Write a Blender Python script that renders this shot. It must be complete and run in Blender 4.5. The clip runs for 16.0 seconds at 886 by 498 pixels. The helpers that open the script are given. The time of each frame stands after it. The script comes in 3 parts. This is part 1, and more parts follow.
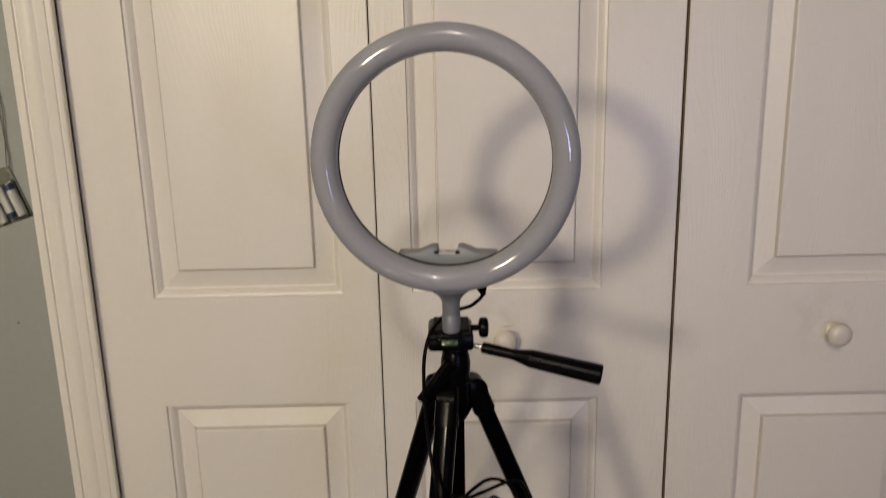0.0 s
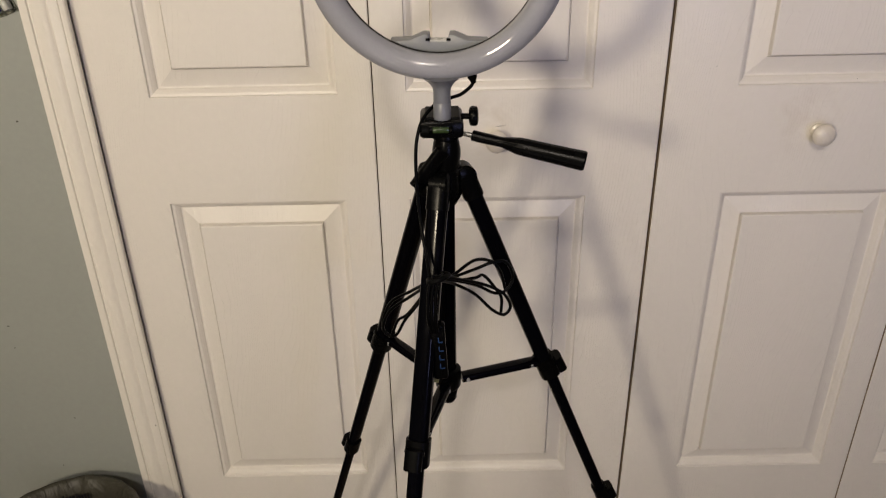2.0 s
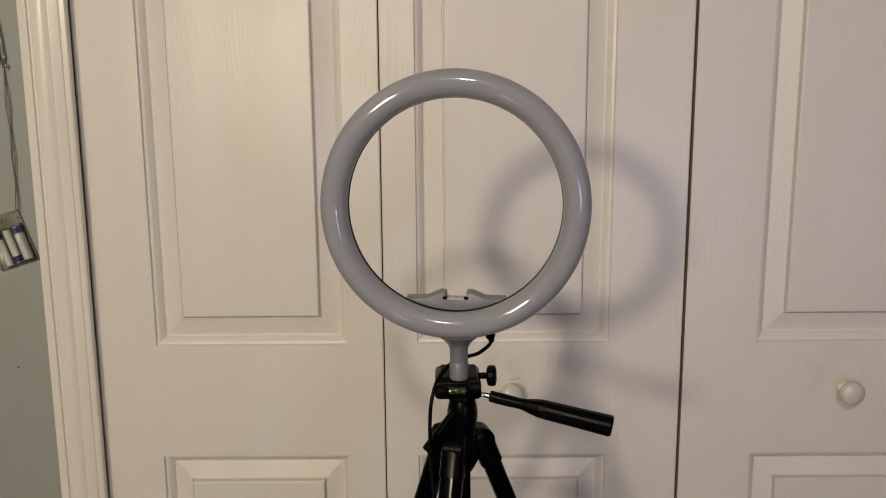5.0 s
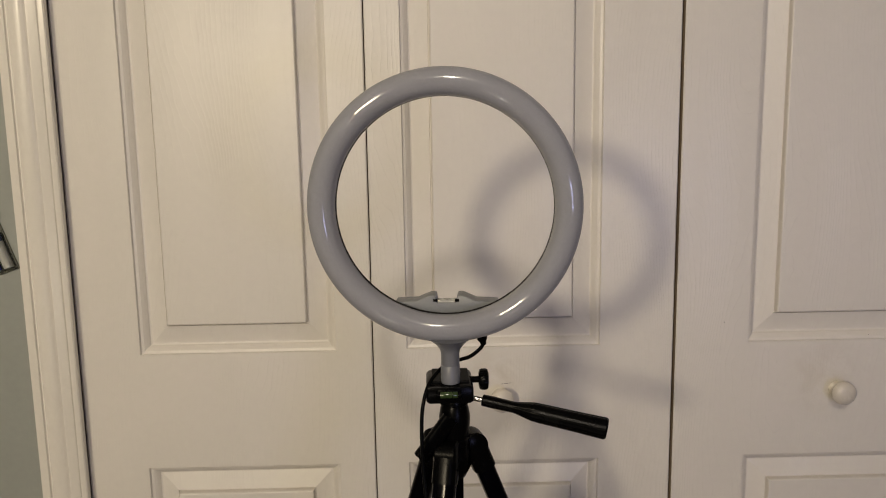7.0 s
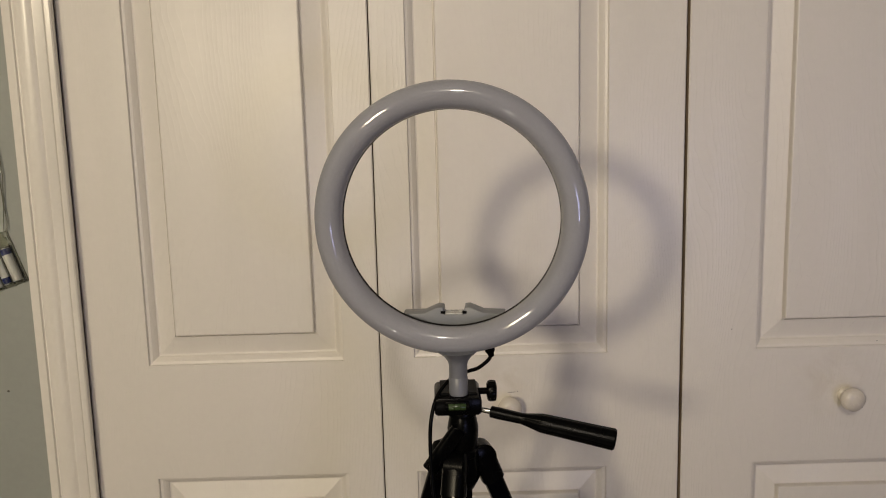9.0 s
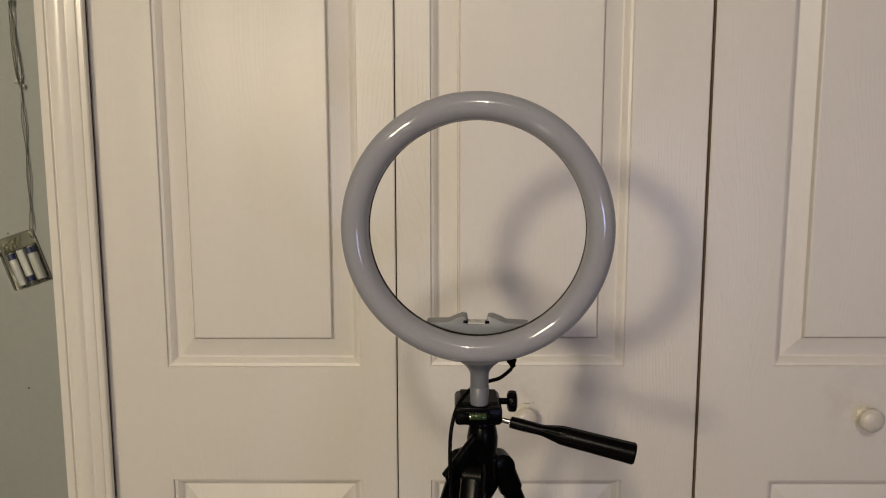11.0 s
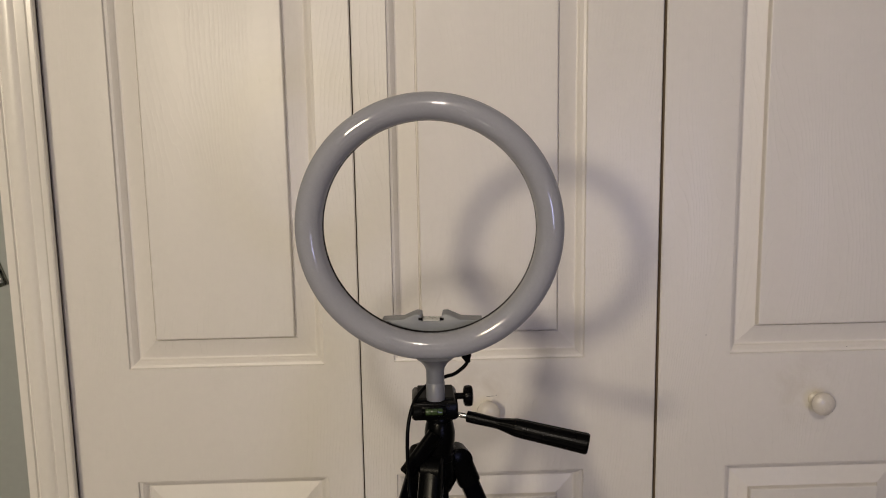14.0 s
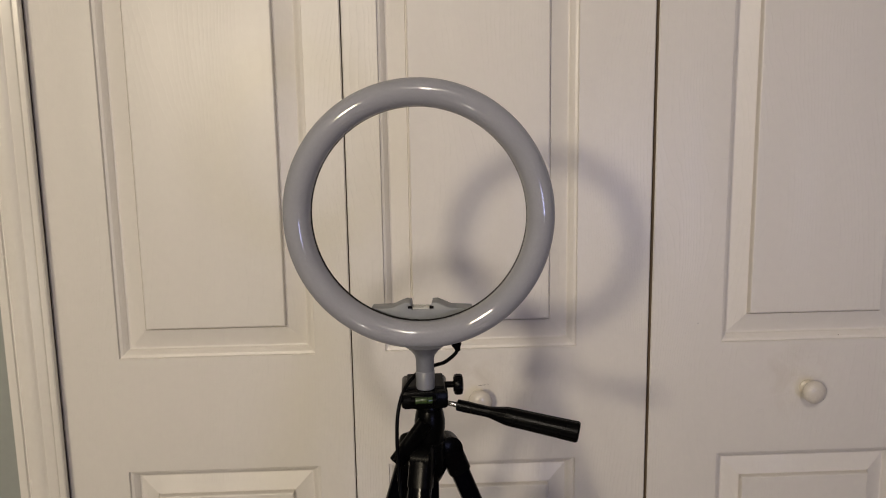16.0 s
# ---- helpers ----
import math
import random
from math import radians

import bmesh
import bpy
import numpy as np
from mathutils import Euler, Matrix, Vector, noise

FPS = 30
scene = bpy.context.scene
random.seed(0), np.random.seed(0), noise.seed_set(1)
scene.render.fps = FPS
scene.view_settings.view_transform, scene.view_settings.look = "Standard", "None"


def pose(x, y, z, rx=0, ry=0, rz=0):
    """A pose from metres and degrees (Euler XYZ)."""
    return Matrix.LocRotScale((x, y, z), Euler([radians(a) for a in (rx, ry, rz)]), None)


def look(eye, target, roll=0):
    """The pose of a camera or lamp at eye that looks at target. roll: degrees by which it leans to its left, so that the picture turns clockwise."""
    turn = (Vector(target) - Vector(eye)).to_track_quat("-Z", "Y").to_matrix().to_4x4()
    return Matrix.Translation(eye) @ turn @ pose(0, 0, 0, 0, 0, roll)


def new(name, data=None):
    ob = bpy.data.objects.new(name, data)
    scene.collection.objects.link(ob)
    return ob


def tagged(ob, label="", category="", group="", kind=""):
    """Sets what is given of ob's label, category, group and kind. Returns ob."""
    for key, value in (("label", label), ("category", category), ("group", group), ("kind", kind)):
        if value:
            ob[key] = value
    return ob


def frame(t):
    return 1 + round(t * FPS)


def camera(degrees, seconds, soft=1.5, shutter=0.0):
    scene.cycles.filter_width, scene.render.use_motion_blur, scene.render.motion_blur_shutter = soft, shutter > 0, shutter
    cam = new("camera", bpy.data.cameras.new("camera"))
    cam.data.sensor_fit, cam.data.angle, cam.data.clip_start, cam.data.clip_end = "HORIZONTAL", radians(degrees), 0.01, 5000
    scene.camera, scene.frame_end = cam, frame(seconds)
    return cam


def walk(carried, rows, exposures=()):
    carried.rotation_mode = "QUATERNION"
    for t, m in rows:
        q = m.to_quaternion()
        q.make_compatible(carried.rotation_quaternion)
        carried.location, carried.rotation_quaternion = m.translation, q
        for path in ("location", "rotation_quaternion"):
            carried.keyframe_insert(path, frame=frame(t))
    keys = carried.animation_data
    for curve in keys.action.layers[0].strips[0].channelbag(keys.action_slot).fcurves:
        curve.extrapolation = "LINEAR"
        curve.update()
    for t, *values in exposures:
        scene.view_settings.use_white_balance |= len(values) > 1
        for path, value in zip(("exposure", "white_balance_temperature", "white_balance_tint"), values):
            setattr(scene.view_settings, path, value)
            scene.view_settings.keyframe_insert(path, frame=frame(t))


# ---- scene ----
cam = camera(60.4, 16.0, soft=1.05, shutter=0.5)
PATH = [
    (0, (0.052, -1.11, 1.351), (0.059, 0.834, 0.882), -1.2),
    (0.5, (0.053, -1.135, 1.346), (0.038, 0.765, 0.722), -1.3),
    (1, (0.055, -1.15, 1.343), (0.037, 0.693, 0.567), -1.3),
    (1.5, (0.055, -1.15, 1.337), (0.038, 0.638, 0.439), -1.1),
    (1.8, (0.053, -1.150, 1.331), (0.055, 0.627, 0.412), -1.0),
    (2, (0.056, -1.147, 1.334), (0.063, 0.632, 0.42), -1.1),
    (2.5, (0.057, -1.14, 1.341), (0.086, 0.683, 0.519), -1.0),
    (3, (0.057, -1.129, 1.345), (0.099, 0.752, 0.668), -1.0),
    (3.5, (0.054, -1.125, 1.352), (0.089, 0.801, 0.816), -1.1),
    (4, (0.051, -1.121, 1.354), (0.076, 0.831, 0.919), -0.1),
    (4.5, (0.047, -1.111, 1.343), (0.054, 0.858, 0.991), -0.0),
    (4.7, (0.047, -1.109, 1.341), (0.045, 0.862, 1.010), -0.3),
    (7, (0.044, -1.095, 1.332), (0.08, 0.882, 1.03), -0.9),
    (7.5, (0.047, -1.097, 1.333), (0.088, 0.88, 1.031), -0.9),
    (8, (0.041, -1.095, 1.332), (0.065, 0.881, 1.023), -0.6),
    (8.5, (0.043, -1.098, 1.341), (0.061, 0.88, 1.042), -1.2),
    (9, (0.043, -1.096, 1.339), (0.064, 0.883, 1.049), -1.4),
    (11.5, (0.031, -1.1, 1.342), (0.016, 0.883, 1.082), 0.1),
    (12, (0.031, -1.098, 1.345), (0.021, 0.886, 1.094), -0.3),
    (12.5, (0.035, -1.098, 1.348), (0.046, 0.887, 1.101), -0.6),
    (13, (0.043, -1.107, 1.35), (0.077, 0.876, 1.094), -1.1),
    (13.5, (0.048, -1.105, 1.347), (0.102, 0.875, 1.074), -1.1),
    (14, (0.048, -1.109, 1.346), (0.112, 0.869, 1.061), -0.9),
    (14.5, (0.046, -1.12, 1.348), (0.092, 0.859, 1.059), -0.8),
    (15, (0.047, -1.116, 1.35), (0.088, 0.863, 1.063), -0.8),
    (15.5, (0.05, -1.108, 1.347), (0.113, 0.868, 1.048), -1.0),
    (16, (0.052, -1.104, 1.343), (0.131, 0.87, 1.032), -0.9),
]
EXPOSURES = [(0.0, -0.09, 6380, 9), (1.0, 0.14, 6370, 9), (1.8, 0.28, 6360, 9), (2.5, 0.22, 6360, 9), (3.5, -0.02, 6340, 9), (4.5, -0.15, 6400, 9), (7.0, -0.18, 6600, 7), (12.0, -0.20, 6560, 7), (13.5, -0.17, 6380, 9), (16.0, -0.13, 6340, 9)]
walk(cam, [(t, look(eye, target, roll)) for t, eye, target, roll in PATH], EXPOSURES)

# ---- light: a side lamp, a ceiling bulb, a small low lamp and a bluish screen, all behind the viewer ----
world = bpy.data.worlds.new("world")
scene.world = world
world.use_nodes = True
world.node_tree.nodes["Background"].inputs["Color"].default_value = (0.5, 0.48, 0.45, 1)
world.node_tree.nodes["Background"].inputs["Strength"].default_value = 0.0


def lamp(name, kind, place, watts, colour, size, target=None, height=None):
    data = bpy.data.lights.new(name, kind)
    data.energy, data.color = watts, colour
    if kind != "AREA":
        data.shadow_soft_size = size
    if kind == "SPOT":
        data.spot_size, data.spot_blend = radians(height), 1.0
    if kind == "AREA":
        data.shape, data.size, data.size_y, data.spread = "RECTANGLE", size, height, radians(84)
    ob = new(name, data)
    ob.matrix_world = look(place, target) if target else Matrix.Translation(place)
    return ob


# side lamp's soft cone is an added assumption, to dim the right-hand leaves
lamp("side_lamp_light", "SPOT", (-0.82, -2.50, 1.70), 95, (1.0, 0.84, 0.61), 0.11, (-0.45, 0, 1.35), 100)
lamp("ceiling_lamp_light", "POINT", (-0.149, -2.40, 2.36), 49, (1.0, 0.87, 0.75), 0.080)
lamp("low_lamp_light", "POINT", (-0.63, -2.50, 0.30), 6.0, (1.0, 0.90, 0.80), 0.052)
lamp("screen_light", "AREA", (0.82, -2.50, 1.06), 1.70, (0.52, 0.54, 1.0), 0.36, (0.75, 0, 1.35), 0.27)


# ---- materials ----
def ramp(nt, fac, stops):
    node = nt.nodes.new("ShaderNodeValToRGB")
    el = node.color_ramp.elements
    while len(el) < len(stops):
        el.new(0.5)
    for e, (p, c) in zip(el, stops):
        e.position, e.color = p, (*c, 1)
    nt.links.new(fac, node.inputs["Fac"])
    return node.outputs["Color"]


def noise_tex(nt, scale, detail=4, rough=0.55, distortion=0.0, stretch=(1, 1, 1), coord="Object"):
    co = nt.nodes.new("ShaderNodeTexCoord")
    mp = nt.nodes.new("ShaderNodeMapping")
    mp.inputs["Scale"].default_value = stretch
    nt.links.new(co.outputs[coord], mp.inputs["Vector"])
    n = nt.nodes.new("ShaderNodeTexNoise")
    n.inputs["Scale"].default_value, n.inputs["Detail"].default_value = scale, detail
    n.inputs["Roughness"].default_value, n.inputs["Distortion"].default_value = rough, distortion
    nt.links.new(mp.outputs["Vector"], n.inputs["Vector"])
    return n.outputs["Fac"]


def vary(c, k):
    return tuple(min(1.0, v * k) for v in c)


def surface(name, colour, rough=0.5, metal=0.0, spread=0.06, scale=4.0, stretch=(1, 1, 1), bumps=(), rough_spread=0.06, spec=0.5, coat=0.0):
    """bumps: (scale, stretch, strength, distance, distortion)."""
    m = bpy.data.materials.new(name)
    m.use_nodes = True
    nt = m.node_tree
    b = nt.nodes["Principled BSDF"]
    fine = noise_tex(nt, scale * 40, 5, 0.6, 0, stretch)
    wide = noise_tex(nt, scale, 5, 0.6, 0.4, stretch)
    mix = nt.nodes.new("ShaderNodeMath")
    mix.operation = "MULTIPLY_ADD"
    nt.links.new(fine, mix.inputs[0])
    mix.inputs[1].default_value = 0.6
    sc = nt.nodes.new("ShaderNodeMath")
    sc.operation = "MULTIPLY"
    nt.links.new(wide, sc.inputs[0])
    sc.inputs[1].default_value = 0.4
    nt.links.new(sc.outputs[0], mix.inputs[2])
    nt.links.new(ramp(nt, mix.outputs[0], [(0.3, vary(colour, 1 - spread)), (0.7, vary(colour, 1 + spread))]), b.inputs["Base Color"])
    rr = nt.nodes.new("ShaderNodeMapRange")
    nt.links.new(wide, rr.inputs["Value"])
    rr.inputs["From Min"].default_value, rr.inputs["From Max"].default_value = 0.3, 0.7
    rr.inputs["To Min"].default_value, rr.inputs["To Max"].default_value = max(0.02, rough - rough_spread), min(1, rough + rough_spread)
    nt.links.new(rr.outputs[0], b.inputs["Roughness"])
    b.inputs["Metallic"].default_value = metal
    b.inputs["Specular IOR Level"].default_value = spec
    b.inputs["Coat Weight"].default_value = coat
    b.inputs["Coat Roughness"].default_value = 0.12
    last = None
    for s, st, strength, dist, dis in bumps:
        h = noise_tex(nt, s, 3, 0.6, dis, st)
        bp = nt.nodes.new("ShaderNodeBump")
        bp.inputs["Strength"].default_value, bp.inputs["Distance"].default_value = strength, dist
        nt.links.new(h, bp.inputs["Height"])
        if last:
            nt.links.new(last, bp.inputs["Normal"])
        last = bp.outputs["Normal"]
    if last:
        nt.links.new(last, b.inputs["Normal"])
    return m


PORES = (1.0, (260, 260, 16), 0.10, 0.0007, 0.6)
door_paint = surface("door_paint", (0.785, 0.75, 0.70), 0.35, spread=0.02, scale=2.0, bumps=(PORES,), rough_spread=0.0, spec=0.45)


def emboss_grain(m, pitch, wander, strength, depth):
    """Pressed wood grain: ridges a pitch apart that run upright and wander into arches."""
    nt = m.node_tree
    b = nt.nodes["Principled BSDF"]
    before = b.inputs["Normal"].links[0].from_socket
    co = nt.nodes.new("ShaderNodeTexCoord")
    xyz = nt.nodes.new("ShaderNodeSeparateXYZ")
    nt.links.new(co.outputs["Object"], xyz.inputs[0])

    def arith(op, a, c, d=None):
        n = nt.nodes.new("ShaderNodeMath")
        n.operation = op
        for k, v in enumerate((a, c, d)):
            if v is None:
                continue
            if isinstance(v, (int, float)):
                n.inputs[k].default_value = v
            else:
                nt.links.new(v, n.inputs[k])
        return n.outputs[0]

    broad = noise_tex(nt, 1.0, 1.0, 0.5, 0.15, (7.5, 1, 1.35))
    ragged = noise_tex(nt, 1.0, 2.0, 0.6, 0.0, (26, 1, 22))
    phase = arith("MULTIPLY_ADD", broad, wander, arith("MULTIPLY", xyz.outputs["X"], 1 / pitch))
    phase = arith("MULTIPLY_ADD", ragged, 1.5, phase)
    saw = arith("FRACT", phase, 0)
    ridge = arith("POWER", saw, 2.2)
    fade = noise_tex(nt, 1.0, 2.0, 0.5, 0.0, (9, 1, 3.2))
    height = arith("MULTIPLY", ridge, fade)
    bp = nt.nodes.new("ShaderNodeBump")
    bp.inputs["Strength"].default_value, bp.inputs["Distance"].default_value = strength, depth
    nt.links.new(height, bp.inputs["Height"])
    nt.links.new(before, bp.inputs["Normal"])
    nt.links.new(bp.outputs["Normal"], b.inputs["Normal"])


emboss_grain(door_paint, 0.0078, 32.0, 0.58, 0.0009)


def smudged(base, name, x, z, r):
    """The door paint with a greasy hand smudge round a knob at (x, z) of its leaf."""
    m = base.copy()
    m.name = name
    nt = m.node_tree
    b = nt.nodes["Principled BSDF"]
    colour = b.inputs["Base Color"].links[0].from_socket
    co = nt.nodes.new("ShaderNodeTexCoord")
    far = nt.nodes.new("ShaderNodeVectorMath")
    far.operation = "DISTANCE"
    nt.links.new(co.outputs["Object"], far.inputs[0])
    far.inputs[1].default_value = (x, 0, z)
    fall = nt.nodes.new("ShaderNodeMapRange")
    nt.links.new(far.outputs["Value"], fall.inputs["Value"])
    fall.inputs["From Min"].default_value, fall.inputs["From Max"].default_value = r, r * 0.15
    n = noise_tex(nt, 22, 5, 0.65, 0.8)
    patch = nt.nodes.new("ShaderNodeMapRange")
    nt.links.new(n, patch.inputs["Value"])
    patch.inputs["From Min"].default_value, patch.inputs["From Max"].default_value = 0.40, 0.70
    both = nt.nodes.new("ShaderNodeMath")
    both.operation = "MULTIPLY"
    nt.links.new(fall.outputs[0], both.inputs[0])
    nt.links.new(patch.outputs[0], both.inputs[1])
    half_m = nt.nodes.new("ShaderNodeMath")
    half_m.operation = "MULTIPLY"
    nt.links.new(both.outputs[0], half_m.inputs[0])
    half_m.inputs[1].default_value = 0.30
    mix = nt.nodes.new("ShaderNodeMix")
    mix.data_type = "RGBA"
    nt.links.new(half_m.outputs[0], mix.inputs["Factor"])
    nt.links.new(colour, mix.inputs["A"])
    mix.inputs["B"].default_value = (0.40, 0.33, 0.22, 1)
    nt.links.new(mix.outputs["Result"], b.inputs["Base Color"])
    return m


trim_paint = surface("trim_paint", (0.80, 0.765, 0.705), 0.21, spread=0.025, scale=3.0, bumps=((6, (8, 8, 1), 0.06, 0.003, 0), (60, (3, 3, 0.6), 0.05, 0.001, 0)))
wall_paint = surface("wall_paint", (0.318, 0.336, 0.310), 0.55, spread=0.04, scale=2.5, bumps=((160, (1, 1, 1), 0.07, 0.001, 0), (9, (1, 1, 1), 0.08, 0.006, 0)))
room_paint = surface("room_paint", (0.245, 0.252, 0.226), 0.6, spread=0.04, scale=2.0, bumps=((160, (1, 1, 1), 0.15, 0.001, 0),))
ceiling_paint = surface("ceiling_paint", (0.72, 0.71, 0.68), 0.8, spread=0.03, scale=3.0, bumps=((90, (1, 1, 1), 0.3, 0.003, 0),))
carpet = surface("carpet", (0.16, 0.13, 0.10), 0.95, spread=0.25, scale=30, bumps=((400, (1, 1, 1), 0.8, 0.004, 0),), spec=0.1)
dark_board = surface("closet_board", (0.15, 0.11, 0.07), 0.8, spread=0.1)
raw_edge = surface("raw_wood_edge", (0.36, 0.28, 0.20), 0.7, spread=0.2, scale=8, stretch=(8, 8, 1))
knob_paint = surface("knob_enamel", (0.71, 0.66, 0.585), 0.30, spread=0.06, scale=30, coat=0.4)
ring_grey = surface("grey_satin_plastic", (0.274, 0.278, 0.309), 0.052, spread=0.03, scale=12, bumps=((700, (1, 1, 1), 0.015, 0.0005, 0),), rough_spread=0.015)
stem_grey = surface("grey_eggshell_plastic", (0.148, 0.155, 0.178), 0.38, spread=0.04, scale=20)
clip_grey = surface("grey_matt_plastic", (0.188, 0.198, 0.213), 0.42, spread=0.04, scale=20)
diffuser_white = surface("diffuser_white", (0.80, 0.80, 0.78), 0.45, spread=0.02, scale=10)
black_rubber = surface("black_rubber", (0.0014, 0.0014, 0.0016), 0.55, spread=0.2, scale=30, spec=0.07)
black_plastic = surface("black_plastic", (0.0014, 0.0014, 0.0016), 0.28, spread=0.2, scale=25, bumps=((900, (1, 1, 1), 0.08, 0.0005, 0),), spec=0.07)
black_metal = surface("black_anodised_tube", (0.0010, 0.0010, 0.0020), 0.16, spread=0.2, scale=14, stretch=(4, 4, 0.5), rough_spread=0.05, spec=0.065)
cable_black = surface("cable_sheath", (0.0014, 0.0014, 0.0016), 0.38, spread=0.2, scale=40, spec=0.07)
chrome = surface("chrome", (0.75, 0.75, 0.74), 0.15, 1.0, spread=0.05, scale=30)
steel = surface("bright_rivet_zinc", (0.46, 0.45, 0.43), 0.32, 0.25, spread=0.1, scale=60)
level_green = surface("level_fluid_green", (0.028, 0.050, 0.016), 0.10, spread=0.15, scale=60, coat=0.6)
blue_print = surface("blue_print", (0.008, 0.036, 0.12), 0.5, spread=0.1, scale=80)
olive_tag = surface("olive_paper_tag", (0.20, 0.19, 0.08), 0.7, spread=0.15, scale=60)
battery_white = surface("battery_white_wrap", (0.40, 0.40, 0.38), 0.30, spread=0.05, scale=40)
battery_blue = surface("battery_blue_wrap", (0.008, 0.014, 0.07), 0.28, spread=0.1, scale=40)
print_grey = surface("grey_print", (0.32, 0.33, 0.36), 0.5, spread=0.1, scale=60)
tray_film = surface("smoky_tray_film", (0.09, 0.09, 0.072), 0.25, spread=0.2, scale=40)
board_olive = surface("circuit_olive", (0.12, 0.12, 0.06), 0.5, spread=0.35, scale=90)
bag_film = surface("grey_bag_film", (0.044, 0.041, 0.030), 0.50, spread=0.3, scale=12, bumps=((16, (1, 1, 0.4), 0.7, 0.012, 1.5), (60, (1, 1, 0.5), 0.3, 0.004, 0.8)))
bag_print = surface("bag_print_ink", (0.005, 0.005, 0.009), 0.5, spread=0.2, scale=60)
bin_grey = surface("bin_plastic", (0.05, 0.05, 0.06), 0.45, spread=0.1, scale=10)
dark_wood = surface("dark_wood", (0.08, 0.05, 0.032), 0.4, spread=0.3, scale=6, stretch=(1, 1, 10))
scuff = surface("wall_scuff", (0.09, 0.085, 0.075), 0.7, spread=0.3, scale=200)


def clear_plastic(name, tint, rough):
    m = bpy.data.materials.new(name)
    m.use_nodes = True
    b = m.node_tree.nodes["Principled BSDF"]
    b.inputs["Base Color"].default_value = (*tint, 1)
    b.inputs["Transmission Weight"].default_value = 1.0
    b.inputs["Roughness"].default_value, b.inputs["IOR"].default_value = rough, 1.25
    return m


clear = clear_plastic("clear_plastic", (0.86, 0.88, 0.82), 0.06)
wire_film = surface("clear_wire_sheath", (0.13, 0.13, 0.10), 0.10, spread=0.3, scale=90, spec=0.8, coat=0.8)


# ---- mesh tools ----
def part(name, bm, material, parent=None, label="", smooth=None):
    """Link a bmesh as one mesh object, under parent where one is given."""
    bmesh.ops.recalc_face_normals(bm, faces=bm.faces)
    me = bpy.data.meshes.new(name)
    bm.to_mesh(me)
    bm.free()
    me.materials.append(material)
    if smooth is not None:
        me.shade_smooth()
        me.set_sharp_from_angle(angle=radians(smooth))
    ob = new(name, me)
    if parent is not None:
        ob.parent = parent
    if label:
        ob["label"] = label
    return ob


def thing(name, label, category, group="", place=(0, 0, 0)):
    ob = tagged(new(name), label, category, group)
    ob.location = place
    return ob


def box(lo, hi, bevel=0.0, segments=2, bm=None, turn=None):
    bm = bm or bmesh.new()
    c = [(a + b) / 2 for a, b in zip(lo, hi)]
    m = Matrix.Translation(c) @ (turn or Matrix.Identity(4)) @ Matrix.Diagonal([b - a for a, b in zip(lo, hi)] + [1])
    made = bmesh.ops.create_cube(bm, size=1, matrix=m)
    if bevel:
        vs = set(made["verts"])
        bmesh.ops.bevel(bm, geom=[e for e in bm.edges if e.verts[0] in vs], offset=bevel, segments=segments, affect="EDGES", profile=0.5)
    return bm


def lathe(profile, a, b, count=32, bm=None, ribs=0, rib=0.0):
    """Turn (distance along a to b as a share or metres, radius) rows round the line from a to b."""
    bm = bm or bmesh.new()
    a, b = Vector(a), Vector(b)
    axis = (b - a).normalized()
    u = axis.orthogonal().normalized()
    w = axis.cross(u)
    rows = []
    for d, r in profile:
        ring = []
        for i in range(count):
            k = 2 * math.pi * i / count
            rr = r * (1 - (rib if ribs and (i * ribs // count * 2 + (i * ribs * 2 // count) % 2) % 2 else 0))
            ring.append(bm.verts.new(a + axis * d + (u * math.cos(k) + w * math.sin(k)) * rr))
        rows.append(ring)
    for p, q in zip(rows, rows[1:]):
        for i in range(count):
            bm.faces.new((p[i], p[(i + 1) % count], q[(i + 1) % count], q[i]))
    bm.faces.new(rows[0])
    bm.faces.new(rows[-1])
    return bm


def rod(a, b, r0, r1=None, count=20, bm=None, soft=0.0):
    n = (Vector(b) - Vector(a)).length
    r1 = r0 if r1 is None else r1
    s = min(soft, n / 3) if soft else 0
    rows = [(0, r0 - s), (s * 0.4, r0 - s * 0.3), (s, r0), (n - s, r1), (n - s * 0.4, r1 - s * 0.3), (n, r1 - s)] if s else [(0, r0), (n, r1)]
    return lathe(rows, a, b, count, bm)


def smooth_line(points, steps=8):
    pts = [Vector(p) for p in points]
    pts = [2 * pts[0] - pts[1]] + pts + [2 * pts[-1] - pts[-2]]
    out = []
    for i in range(1, len(pts) - 2):
        p0, p1, p2, p3 = pts[i - 1:i + 3]
        for k in range(steps):
            t = k / steps
            out.append(0.5 * (2 * p1 + (p2 - p0) * t + (2 * p0 - 5 * p1 + 4 * p2 - p3) * t * t + (3 * p1 - p0 - 3 * p2 + p3) * t ** 3))
    return out + [pts[-2]]


def sweep(points, r, count=10, steps=8, bm=None):
    bm = bm or bmesh.new()
    line = smooth_line(points, steps)
    u = None
    rows = []
    for i, p in enumerate(line):
        d = (line[min(i + 1, len(line) - 1)] - line[max(i - 1, 0)]).normalized()
        u = d.orthogonal() if u is None else u - d * u.dot(d)
        u.normalize()
        w = d.cross(u)
        rows.append([bm.verts.new(p + (u * math.cos(2 * math.pi * k / count) + w * math.sin(2 * math.pi * k / count)) * r) for k in range(count)])
    for p, q in zip(rows, rows[1:]):
        for i in range(count):
            bm.faces.new((p[i], p[(i + 1) % count], q[(i + 1) % count], q[i]))
    bm.faces.new(rows[0])
    bm.faces.new(rows[-1])
    return bm


